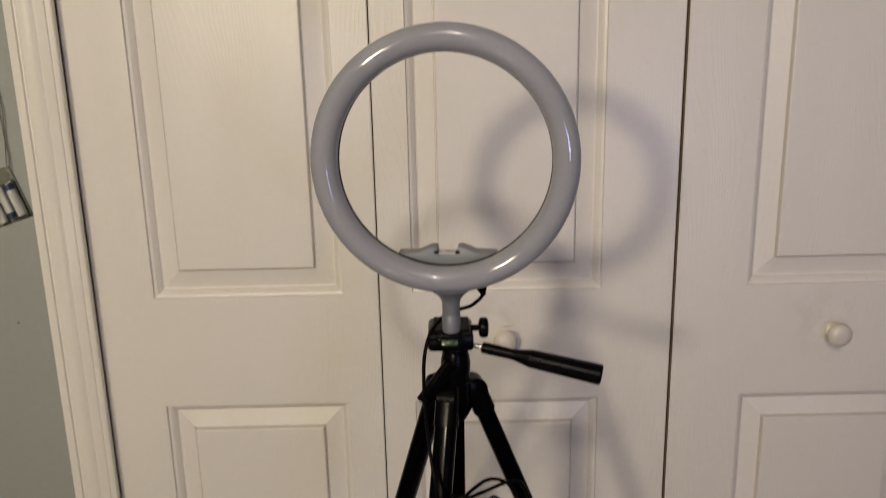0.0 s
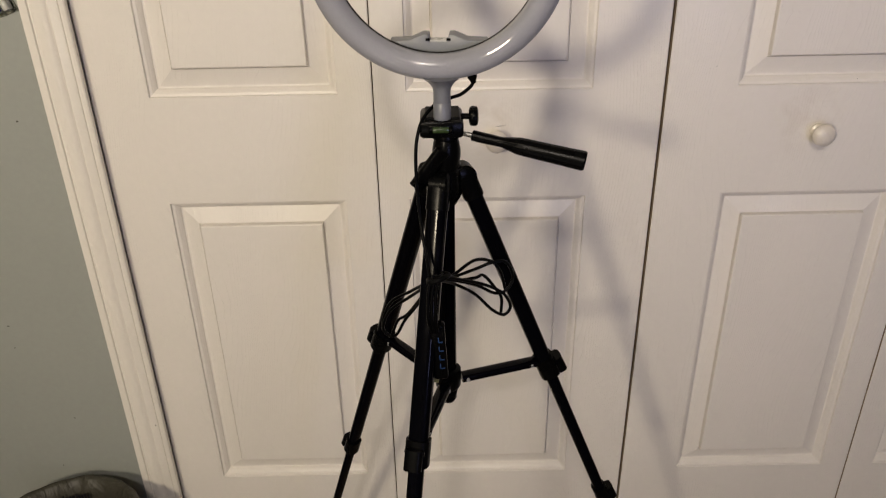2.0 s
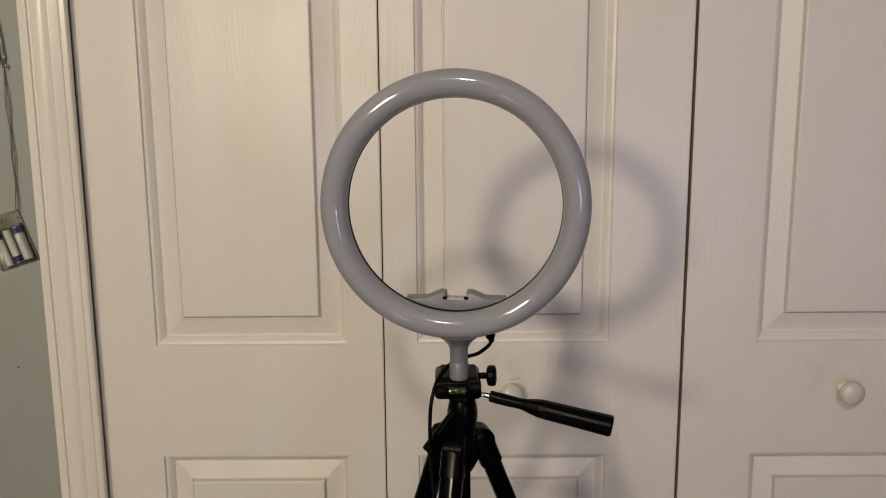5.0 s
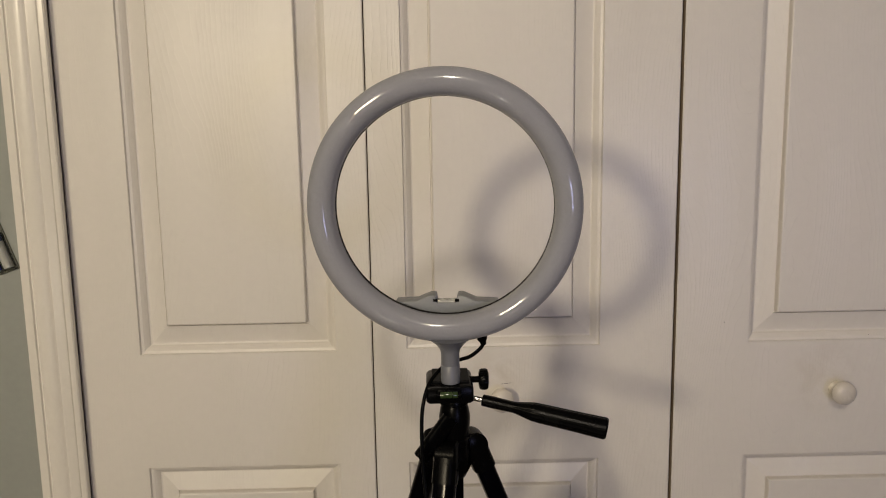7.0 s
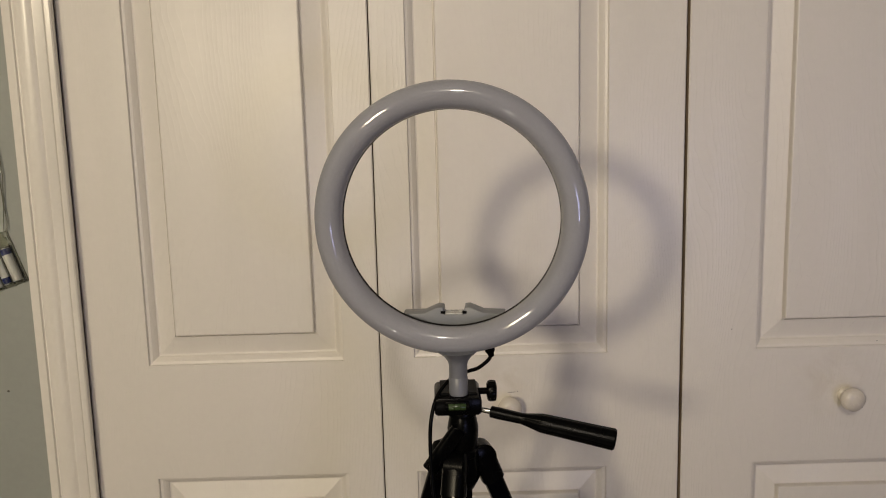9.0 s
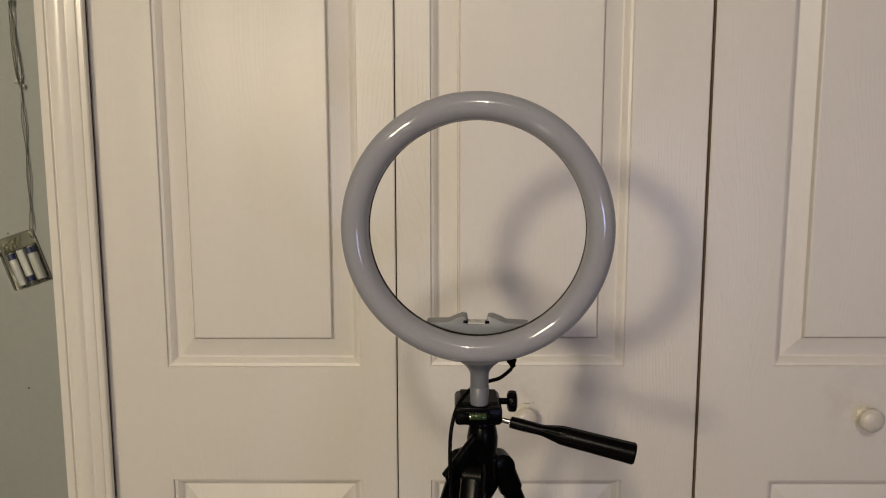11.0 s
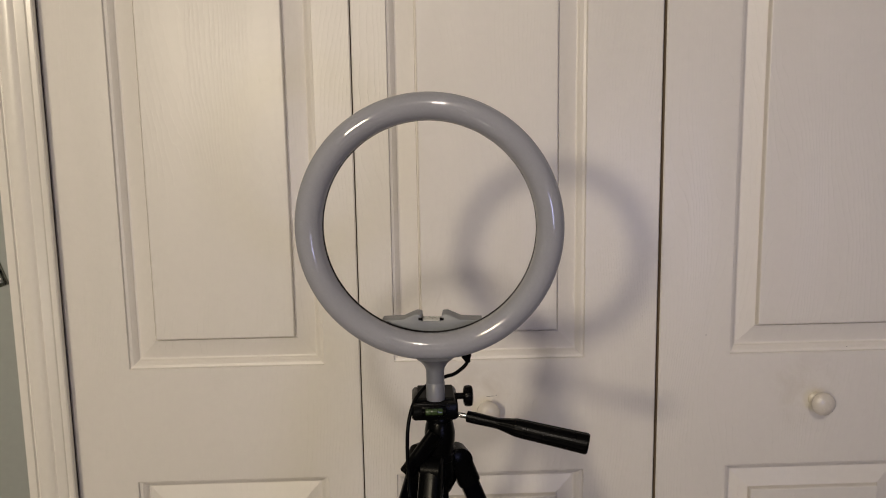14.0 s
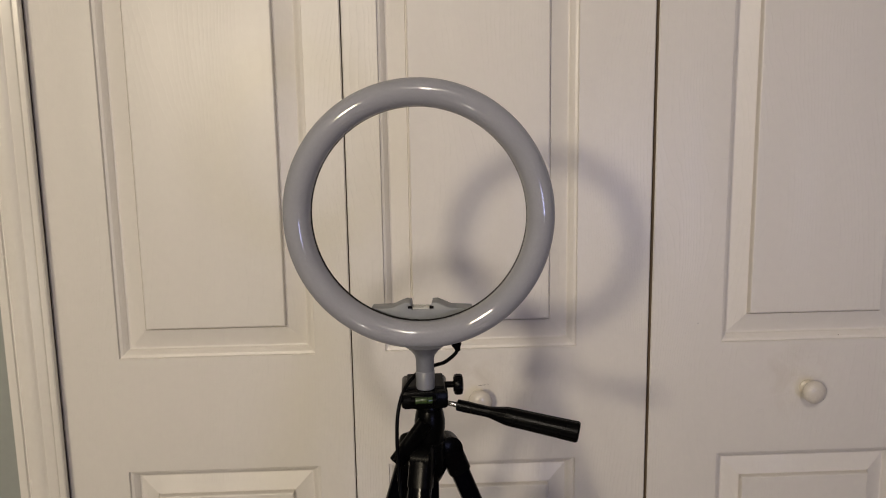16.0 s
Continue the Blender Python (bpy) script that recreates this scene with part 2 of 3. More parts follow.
def extrude_outline(outline, lo, hi, axis="y", bm=None, bevel=0.0):
    """A flat outline in two coordinates made solid along the third."""
    bm = bm or bmesh.new()
    put = {"y": lambda a, b, c: (a, c, b), "z": lambda a, b, c: (a, b, c), "x": lambda a, b, c: (c, a, b)}[axis]
    p = [bm.verts.new(put(a, b, lo)) for a, b in outline]
    q = [bm.verts.new(put(a, b, hi)) for a, b in outline]
    bm.faces.new(p)
    bm.faces.new(q)
    n = len(p)
    for i in range(n):
        bm.faces.new((p[i], p[(i + 1) % n], q[(i + 1) % n], q[i]))
    if bevel:
        bmesh.ops.recalc_face_normals(bm, faces=bm.faces)
        bmesh.ops.bevel(bm, geom=[e for e in bm.edges if e.calc_face_angle(0) > 0.6], offset=bevel, segments=2, affect="EDGES", profile=0.5)
    return bm


def tube(a, b, wide, deep, side, bm=None):
    """A tube with a rounded oblong section, wide along side."""
    bm = bm or bmesh.new()
    a, b = Vector(a), Vector(b)
    d = (b - a).normalized()
    s = (side - d * side.dot(d)).normalized()
    o = d.cross(s)
    rows = []
    for p in (a, b):
        ring_v = []
        for i in range(24):
            k = 2 * math.pi * i / 24
            cx, cy = math.cos(k), math.sin(k)
            q = (abs(cx) ** 3.2 + abs(cy) ** 3.2) ** (-1 / 3.2)
            ring_v.append(bm.verts.new(p + s * (cx * q * wide / 2) + o * (cy * q * deep / 2)))
        rows.append(ring_v)
    for i in range(24):
        bm.faces.new((rows[0][i], rows[0][(i + 1) % 24], rows[1][(i + 1) % 24], rows[1][i]))
    bm.faces.new(rows[0])
    bm.faces.new(rows[1])
    return bm


# ---- the room ----
WALL = -0.012            # face of the wall round the closet; the closed doors' faces lie at y = 0
OPEN_L, OPEN_R, OPEN_TOP = -0.498, 1.320, 2.050
ROOM_L, ROOM_R, ROOM_BACK, ROOM_TOP = -1.24, 3.20, -4.40, 2.44


def structure(name, bm, material, label, category):
    return tagged(part(name, bm, material), label, category, kind="structure")


structure("floor", box((ROOM_L - 0.1, ROOM_BACK - 0.1, -0.1), (ROOM_R + 0.1, 0.72, 0.0)), carpet, "tan carpet over the whole room", "floor")
structure("ceiling", box((ROOM_L - 0.1, ROOM_BACK - 0.1, ROOM_TOP), (ROOM_R + 0.1, 0.72, ROOM_TOP + 0.1)), ceiling_paint, "plain white ceiling", "ceiling")
bm = box((ROOM_L, WALL, 0), (OPEN_L - 0.018, 0.10, ROOM_TOP))
box((OPEN_R + 0.018, WALL, 0), (ROOM_R, 0.10, ROOM_TOP), bm=bm)
box((OPEN_L - 0.018, WALL, OPEN_TOP + 0.018), (OPEN_R + 0.018, 0.10, ROOM_TOP), bm=bm)
structure("wall_north", bm, wall_paint, "grey-green painted wall round the closet opening", "wall")
structure("wall_west", box((ROOM_L - 0.1, ROOM_BACK, 0), (ROOM_L, 0.10, ROOM_TOP)), room_paint, "grey-green painted side wall", "wall")
structure("wall_east", box((ROOM_R, ROOM_BACK, 0), (ROOM_R + 0.1, 0.10, ROOM_TOP)), room_paint, "grey-green painted side wall", "wall")
structure("wall_south", box((ROOM_L, ROOM_BACK - 0.1, 0), (ROOM_R, ROOM_BACK, ROOM_TOP)), room_paint, "grey-green painted wall behind the viewer", "wall")
bm = box((OPEN_L - 0.1, 0.62, 0), (OPEN_R + 0.1, 0.70, ROOM_TOP))
box((OPEN_L - 0.2, 0.10, 0), (OPEN_L - 0.1, 0.70, ROOM_TOP), bm=bm)
box((OPEN_R + 0.1, 0.10, 0), (OPEN_R + 0.2, 0.70, ROOM_TOP), bm=bm)
structure("wall_closet", bm, dark_board, "dim closet walls behind the doors", "wall")
bm = box((OPEN_L - 0.018, WALL, 0), (OPEN_L, 0.10, OPEN_TOP))
box((OPEN_R, WALL, 0), (OPEN_R + 0.018, 0.10, OPEN_TOP), bm=bm)
box((OPEN_L - 0.018, WALL, OPEN_TOP), (OPEN_R + 0.018, 0.10, OPEN_TOP + 0.018), bm=bm)
structure("door_jamb", bm, trim_paint, "white painted door jamb of the closet", "jamb")

# moulded casing: (distance from the inner edge, thickness)
CASING = [(0, 0), (0, 0.008), (0.0015, 0.0098), (0.0065, 0.0108), (0.0073, 0.0090), (0.0084, 0.0090), (0.0096, 0.0112), (0.0135, 0.0125), (0.0208, 0.0145), (0.0216, 0.0124), (0.0228, 0.0126),
          (0.0245, 0.0142), (0.0275, 0.0160), (0.0315, 0.0174), (0.036, 0.0181), (0.0405, 0.0180), (0.0440, 0.0172), (0.0460, 0.0164), (0.0470, 0.0148), (0.0488, 0.0150), (0.0500, 0.0182), (0.058, 0.0190), (0.0615, 0.0178), (0.063, 0.015), (0.063, 0)]
IN_L, IN_R, IN_TOP = -0.470, OPEN_R - 0.022, OPEN_TOP - 0.022
bm = bmesh.new()
rows = []
for d, h in CASING:
    y = WALL - h
    rows.append([bm.verts.new(p) for p in ((IN_L - d, y, 0), (IN_L - d, y, IN_TOP + d), (IN_R + d, y, IN_TOP + d), (IN_R + d, y, 0))])
for p, q in zip(rows, rows[1:] + rows[:1]):
    for i in range(3):
        bm.faces.new((p[i], p[i + 1], q[i + 1], q[i]))
casing = structure("trim_door_casing", bm, trim_paint, "glossy white moulded casing round the closet opening", "trim")
casing.data.shade_smooth()
casing.data.set_sharp_from_angle(angle=radians(28))

# ---- bifold doors ----
PANEL = [(0, 0), (0.0004, 0.0005), (0.0012, 0.0044), (0.0022, 0.0048), (0.0050, 0.0058), (0.0080, 0.0086), (0.0105, 0.0120), (0.0117, 0.0149), (0.0138, 0.0158), (0.0394, 0.0080), (0.0402, 0.0108), (0.0416, 0.0108), (0.0424, 0.0018), (0.0432, 0.0004), (0.0442, 0.0)]
HEIGHTS = ((0.2440, 0.838), (1.0155, 1.640), (1.760, 1.925))
DOOR_Z0, DOOR_Z1, DEEP = 0.014, 2.040, 0.034


def leaf(x0, x1, p0, p1, label, knob_x=None, rail=1.0155):
    """One leaf: a slab with three moulded panels sunk into its face."""
    door = thing("bifold_door_leaf", label, "closet door", "closet door leaves", (x0, 0, 0))
    w, a, b = x1 - x0, p0 - x0, p1 - x0
    heights = (HEIGHTS[0], (rail, HEIGHTS[1][1]), HEIGHTS[2])
    c = 0.0016
    xs = [c, a, b, w - c]
    zs = [DOOR_Z0 + c] + [z for pair in heights for z in pair] + [DOOR_Z1 - c]
    bm = bmesh.new()
    grid = [[bm.verts.new((x, 0, z)) for x in xs] for z in zs]
    for j in range(len(zs) - 1):
        for i in range(3):
            if i == 1 and j % 2 == 1:
                continue
            bm.faces.new((grid[j][i], grid[j][i + 1], grid[j + 1][i + 1], grid[j + 1][i]))
    loops = [[(c, 0, zs[0]), (w - c, 0, zs[0]), (w - c, 0, zs[-1]), (c, 0, zs[-1])]]
    loops += [[(0, y, DOOR_Z0), (w, y, DOOR_Z0), (w, y, DOOR_Z1), (0, y, DOOR_Z1)] for y in (c, DEEP)]
    loops = [[bm.verts.new(p) for p in l] for l in loops]
    for l, m in zip(loops, loops[1:]):
        for i in range(4):
            bm.faces.new((l[i], l[(i + 1) % 4], m[(i + 1) % 4], m[i]))
    bm.faces.new(loops[-1])
    bmesh.ops.remove_doubles(bm, verts=bm.verts, dist=0.0001)
    slab = part("slab", bm, door_paint if knob_x is None else smudged(door_paint, "smudged_door_paint", knob_x - x0 - 0.012, 0.958, 0.075), door)
    slab.data.materials.append(raw_edge)
    for face in slab.data.polygons:
        if abs(face.normal.x) > 0.95 and face.center.y > 0.004:
            face.material_index = 1  # unpainted side edges
    for z0, z1 in heights:
        bm = bmesh.new()
        sill = 1.05 if z0 == rail else 1.0  # the middle panel has a deeper lower bevel
        rings = [[bm.verts.new(p) for p in ((a + d, y, z0 + d * (sill if d > 0.02 else 1)), (b - d, y, z0 + d * (sill if d > 0.02 else 1)), (b - d, y, z1 - d), (a + d, y, z1 - d))] for d, y in PANEL]
        for l, m in zip(rings, rings[1:]):
            for i in range(4):
                bm.faces.new((l[i], l[(i + 1) % 4], m[(i + 1) % 4], m[i]))
        bm.faces.new(rings[-1])
        part("panel", bm, door_paint, door)
    if knob_x is not None:
        k = knob_x - x0
        bm = lathe([(0, 0.0118), (0.003, 0.0118), (0.005, 0.0085), (0.012, 0.008), (0.015, 0.0112), (0.018, 0.0154), (0.0225, 0.0178), (0.0275, 0.0172), (0.031, 0.0138), (0.0334, 0.0083), (0.034, 0.003)], (k, 0.0005, 0.941), (k, -1, 0.941), 40)
        part("knob", bm, knob_paint, door, "small round white enamelled knob", 40)
    return door


DOORS = [
    leaf(-0.4745, -0.0434, -0.385, -0.0965, "white moulded bifold leaf beside the door casing", rail=1.0140),
    leaf(-0.0416, 0.4048, 0.0075, 0.2955, "white moulded bifold leaf with a white knob", 0.147),
    leaf(0.4093, 0.8560, 0.5180, 0.8060, "white moulded bifold leaf with a smudged white knob", 0.655),
    leaf(0.8586, 1.3050, 0.9100, 1.1980, "white moulded bifold leaf at the far jamb"),
]
for leaf_ob, x, z in ((DOORS[2], 0.4808, 1.0466), (DOORS[2], 0.6994, 1.0232), (DOORS[1], 0.1612, 0.9600)):
    speck = part("paint_speck", lathe([(0, 0.0007), (0.0004, 0.0005)], (x - leaf_ob.location.x, -0.0001, z), (x - leaf_ob.location.x, -1, z), 8), scuff, leaf_ob, "tiny dark speck")

smear = part("scuff_mark", lathe([(0, 0.5), (0.0003, 0.45)], (0, 0, 0), (0, -1, 0), 12), scuff, DOORS[1], "thin dark scuff over the knob")
smear.location = (0.1525 - DOORS[1].location.x, -0.0002, 0.9590)
smear.scale, smear.rotation_euler = (0.014, 1, 0.0007), (0, radians(-4), 0)

# ---- ring light, seen from its grey back ----
RING = Vector((0.0568, -0.4550, 1.2692))
R_MID, R_TUBE = 0.1050, 0.0119
ring = thing("ring_light", "grey plastic ring light with its glossy back turned, on a tripod", "ring light", place=RING)
ring.rotation_euler = (radians(1.5), 0, radians(-5.2))


def torus_part(name, profile, material, label="", count=160):
    """Turn a closed (radius, y) outline round the ring's axis."""
    bm = bmesh.new()
    rows = []
    for i in range(count):
        k = 2 * math.pi * i / count
        rows.append([bm.verts.new((r * math.cos(k), y, r * math.sin(k))) for r, y in profile])
    n = len(profile)
    for i in range(count):
        p, q = rows[i], rows[(i + 1) % count]
        for j in range(n):
            bm.faces.new((p[j], p[(j + 1) % n], q[(j + 1) % n], q[j]))
    return part(name, bm, material, ring, label, 40)


half = [(R_MID + R_TUBE * math.cos(k), -0.0118 * math.sin(k)) for k in [math.pi * i / 18 for i in range(19)]]
torus_part("housing", [(R_MID + R_TUBE, 0.0022)] + half + [(R_MID - R_TUBE, 0.0022)], ring_grey, "glossy grey back shell")
torus_part("seam_band", [(R_MID - R_TUBE - 0.0003, 0.0024), (R_MID + R_TUBE - 0.0006, 0.0024), (R_MID + R_TUBE - 0.0006, 0.0066), (R_MID - R_TUBE - 0.0003, 0.0064)], black_rubber, "thin black joint line")
torus_part("diffuser", [(R_MID - R_TUBE + 0.0018, 0.0070), (R_MID + R_TUBE - 0.0010, 0.0070), (R_MID + R_TUBE - 0.002, 0.014), (R_MID, 0.0165), (R_MID - R_TUBE + 0.004, 0.0145)], diffuser_white, "white light diffuser on the far side")
# the shoe for a phone holder, a grey bow in the ring's lower part
rim = R_MID - R_TUBE + 0.0038
arc = [(rim * math.sin(k), -rim * math.cos(k)) for k in [radians(-27.9 + 55.8 * i / 20) for i in range(21)]]
DROP = -0.0020
top = [(x, z + DROP) for x, z in ((0.0452, -0.0826), (0.0262, -0.0818), (0.0195, -0.0788), (0.0140, -0.0766), (0.0095, -0.0770), (0.0086, -0.0832))]
top += [(-x, z) for x, z in reversed(top)]
shoe = part("accessory_shoe", extrude_outline(arc + top, 0.0112, 0.0300, bevel=0.0006), clip_grey, ring, "matt grey bow with a notched slot", 30)
for s in (-1, 1):
    part("slot_contact", box((s * 0.0096 - 0.0020, 0.0106, -0.0822 + DROP), (s * 0.0096 + 0.0018, 0.0118, -0.0796 + DROP), 0.0004), black_plastic, shoe, "dark slot end")
part("slot_plate", box((-0.0076, 0.0125, -0.0836 + DROP), (0.0076, 0.024, -0.0818 + DROP), 0.0004), battery_white, shoe, "pale slot plate")
# stem with its flared saddle
STEM_A, STEM_B = Vector((0.0034, 0.0, -0.1130)), Vector((0.0039, 0.0, -1.0))
part("stem", lathe([(0, 0.0190), (0.0025, 0.0162), (0.0048, 0.0132), (0.0078, 0.0107), (0.0105, 0.0090), (0.0140, 0.0081), (0.034, 0.0080), (0.0405, 0.0080)], STEM_A, STEM_B, 36), stem_grey, ring, "round matt grey stem", 40)
down = (STEM_B - STEM_A).normalized()
part("stem_sleeve", lathe([(0, 0.0079), (0.0006, 0.0084), (0.0160, 0.0084), (0.0166, 0.0078)], STEM_A + down * 0.0245, STEM_B, 36), stem_grey, ring, "lower grey sleeve", 40)

# ---- tripod ----
AX, AY = 0.062, -0.432
tripod = thing("tripod", "black aluminium tripod with pan handle, legs spread on the carpet", "tripod", place=(AX, AY, 0))


def off(x, y, z):
    return Vector((x - AX, y - AY, z))


# head: quick-release plate with its level, clamp screw, tilting neck
plate = part("head_plate", extrude_outline([(0.0390 - AX, 1.1010), (0.0420 - AX, 1.0992), (0.0772 - AX, 1.0992), (0.0802 - AX, 1.1010), (0.0802 - AX, 1.1120), (0.0784 - AX, 1.1150), (0.0415 - AX, 1.1150), (0.0390 - AX, 1.1125)], -0.4625 - AY, -0.4140 - AY, bevel=0.0014), black_plastic, tripod, "black quick-release plate", 30)
part("plate_lip", box(off(0.0440, -0.4540, 1.1140), off(0.0770, -0.4160, 1.1170), 0.0010), black_rubber, plate)
level = part("level_cradle", box(off(0.0478, -0.4640, 1.1030), off(0.0696, -0.4612, 1.1122), 0.0010), black_plastic, plate, "black cradle of the level", 40)
part("bubble_level", rod(off(0.0505, -0.4634, 1.1078), off(0.0670, -0.4634, 1.1078), 0.0032, None, 18, soft=0.0010), level_green, level, "green spirit level tube", 40)
for s in (0.0560, 0.0616):
    part("level_line", lathe([(0, 0.00328), (0.0003, 0.00328)], off(s, -0.4634, 1.1078), off(1, -0.4634, 1.1078), 18), black_plastic, level)
for s in (0.0496, 0.0678):
    part("level_cap", rod(off(s - 0.0016, -0.4634, 1.1078), off(s + 0.0016, -0.4634, 1.1078), 0.0036, None, 14, soft=0.0005), black_plastic, level)
screw = part("clamp_screw", lathe([(0, 0.0062), (0.0010, 0.0088), (0.0030, 0.0096), (0.0060, 0.0096), (0.0080, 0.0090), (0.0090, 0.0060)], off(0.0862, -0.436, 1.1122), off(1, -0.436, 1.1122), 72, None, 18, 0.03), black_plastic, tripod, "ribbed black clamp knob", 25)
part("screw_shaft", rod(off(0.0780, -0.436, 1.1122), off(0.0880, -0.436, 1.1122), 0.0030), black_plastic, screw)
part("tilt_collar", lathe([(0, 0.0124), (0.0010, 0.0132), (0.0060, 0.0132), (0.0070, 0.0118)], off(0.0635, -0.442, 1.0995), off(0.0635, -0.442, 0), 32), black_plastic, tripod, "", 40)
part("tilt_neck", lathe([(0, 0.0112), (0.004, 0.0126), (0.012, 0.0140), (0.020, 0.0138), (0.028, 0.0124), (0.032, 0.0116), (0.033, 0.0128), (0.038, 0.0130), (0.039, 0.0120), (0.050, 0.0132)], off(0.0640, -0.440, 1.0925), off(0.0625, -0.432, 0), 32), black_plastic, tripod, "black tilting neck", 40)
part("neck_ring", lathe([(0, 0.0146), (0.0012, 0.0156), (0.0034, 0.0156), (0.0046, 0.0146)], off(0.0630, -0.434, 1.0640), off(0.0630, -0.434, 0), 32), black_metal, tripod, "", 40)
part("pan_lock", tube(off(0.0600, -0.4540, 1.0835), off(0.0335, -0.4560, 1.0480), 0.0150, 0.0085, Vector((0.6, 0.1, 0.5))), black_plastic, tripod, "black pan locking lever", 35)

# pan handle
H0, H1 = off(0.0780, -0.4380, 1.0963), off(0.1947, -0.4640, 1.0743)
hd = (H1 - H0).normalized()
handle = part("pan_handle", lathe([(0.0110, 0.0030), (0.0118, 0.0052), (0.0200, 0.0054), (0.0400, 0.0050), (0.0430, 0.0054), (0.0545, 0.0078), (0.0575, 0.0084), (0.0640, 0.0087), (0.1000, 0.0092), (0.1215, 0.0097), (0.1232, 0.0086)], H0, H1, 96, None, 12, 0.022), black_plastic, tripod, "ribbed black grip", 22)
part("handle_rod", rod(H0 - hd * 0.006, H0 + hd * 0.012, 0.0025), chrome, handle, "chrome rod", 40)

# crown, column and legs
part("crown", lathe([(0, 0.0150), (0.004, 0.0170), (0.010, 0.0175), (0.030, 0.0170), (0.036, 0.0140), (0.040, 0.0120)], off(AX, AY, 1.0600), off(AX, AY, 0), 30), black_plastic, tripod, "", 40)
part("centre_column", rod(off(AX, AY, 1.03), off(AX, AY, 0.772), 0.0098, None, 24, soft=0.001), black_metal, tripod, "black centre column", 40)
hub = part("brace_hub", lathe([(0, 0.012), (0.002, 0.0145), (0.010, 0.0150), (0.024, 0.0145), (0.028, 0.012)], off(AX, AY, 0.815), off(AX, AY, 0), 24), black_plastic, tripod, "", 40)
part("hub_tip", rod(off(AX, AY, 0.787), off(AX, AY, 0.768), 0.0115, 0.0080, 20, soft=0.001), black_plastic, hub, "", 40)


Z_TOP, Z_CLAMP, Z_LOW = 1.046, 0.789, 0.561
for angle in (14.0, -106.0, -228.0):
    u = Vector((math.cos(radians(angle)), math.sin(radians(angle)), 0))
    side = Vector((-u.y, u.x, 0))
    top_p = u * 0.0215 + Vector((0, 0, Z_TOP))
    clamp = u * 0.123 + Vector((0, 0, Z_CLAMP))
    d = (clamp - top_p).normalized()
    at = lambda z: top_p + d * ((z - Z_TOP) / d.z)
    leg = part("leg", tube(at(1.036), at(Z_CLAMP + 0.004), 0.0205, 0.0180, side), black_metal, tripod, "black three-section tube leg", 35)
    part("leg_knuckle", lathe([(0, 0.0105), (0.002, 0.0132), (0.0190, 0.0132), (0.021, 0.0105)], top_p - side * 0.0105 - u * 0.003 + Vector((0, 0, 0.002)), top_p + side * 0.0105 - u * 0.003 + Vector((0, 0, 0.002)), 30), black_plastic, leg, "rounded hinge knuckle", 40)
    part("leg_socket", tube(at(1.050), at(1.025), 0.0222, 0.0215, side), black_plastic, leg, "", 35)
    part("middle_tube", tube(at(Z_CLAMP + 0.010), at(Z_LOW), 0.0160, 0.0140, side), black_metal, leg, "", 35)
    part("lower_tube", tube(at(Z_LOW + 0.010), at(0.022), 0.0122, 0.0105, side), black_metal, leg, "", 35)
    for z, wid in ((Z_CLAMP + 0.005, 0.0250), (Z_LOW + 0.003, 0.0200)):
        part("leg_clamp", tube(at(z + 0.013), at(z - 0.013), wid, wid * 0.95, side), black_plastic, leg, "black flip clamp", 35)
        c = at(z) + u * (wid * 0.44)
        lever = part("clamp_lever", tube(c + d * -0.0125 + u * 0.0040, c + d * 0.0085 + u * 0.0052, wid * 0.74, wid * 0.52, side), black_plastic, leg, "stubby flip lever", 35)
        part("lever_pin", rod(c - d * 0.008 - side * wid * 0.42 + u * 0.001, c - d * 0.008 + side * wid * 0.42 + u * 0.001, 0.0026, None, 12), black_metal, leg, "", 40)
    part("foot", lathe([(0, 0.0080), (0.012, 0.0100), (0.022, 0.0120), (0.026, 0.0105)], at(0.026), (at(0.026).x + d.x, at(0.026).y + d.y, 0.026 + d.z), 20), black_rubber, leg, "black rubber foot", 40)
    # brace from the hub out to the clamp
    inner, outer = u * 0.016 + Vector((0, 0, 0.797)), at(Z_CLAMP + 0.012) - u * 0.012
    brace = part("brace", tube(inner, outer, 0.0150, 0.0095, side), black_metal, tripod, "black folding brace", 35)
    run = (outer - inner).normalized()
    part("brace_fork", tube(outer - run * 0.010, outer + run * 0.010, 0.0165, 0.0060, side), black_plastic, brace, "", 35)
    for p in (inner + run * 0.006, outer - run * 0.006):
        part("rivet", rod(p - side * 0.0082, p + side * 0.0082, 0.0021, None, 12), steel, brace, "bright rivet")

# ---- cable with its in-line control, bunched round the legs ----
cable = thing("power_cable", "black power cable bundled and tied round the tripod legs", "cable")
CABLE_R = 0.0017
drop_line = [(0.0900, -0.447, 1.150), (0.0888, -0.447, 1.146), (0.0850, -0.446, 1.1415), (0.0780, -0.443, 1.1355), (0.070, -0.438, 1.1315), (0.056, -0.441, 1.1275), (0.0425, -0.456, 1.117), (0.0362, -0.466, 1.100),
             (0.0345, -0.470, 1.077), (0.0355, -0.474, 1.043), (0.0385, -0.482, 1.012), (0.0430, -0.497, 0.988), (0.0465, -0.516, 0.970), (0.0460, -0.520, 0.950)]
part("lead", sweep(drop_line, CABLE_R), cable_black, cable, "", 60)
part("plug", lathe([(0, 0.0040), (0.001, 0.0048), (0.0050, 0.0046), (0.0075, 0.0030), (0.0105, 0.0024)], (0.0880, -0.447, 1.1575), (0.0905, -0.447, 1.146), 14), black_plastic, cable, "small black plug", 40)
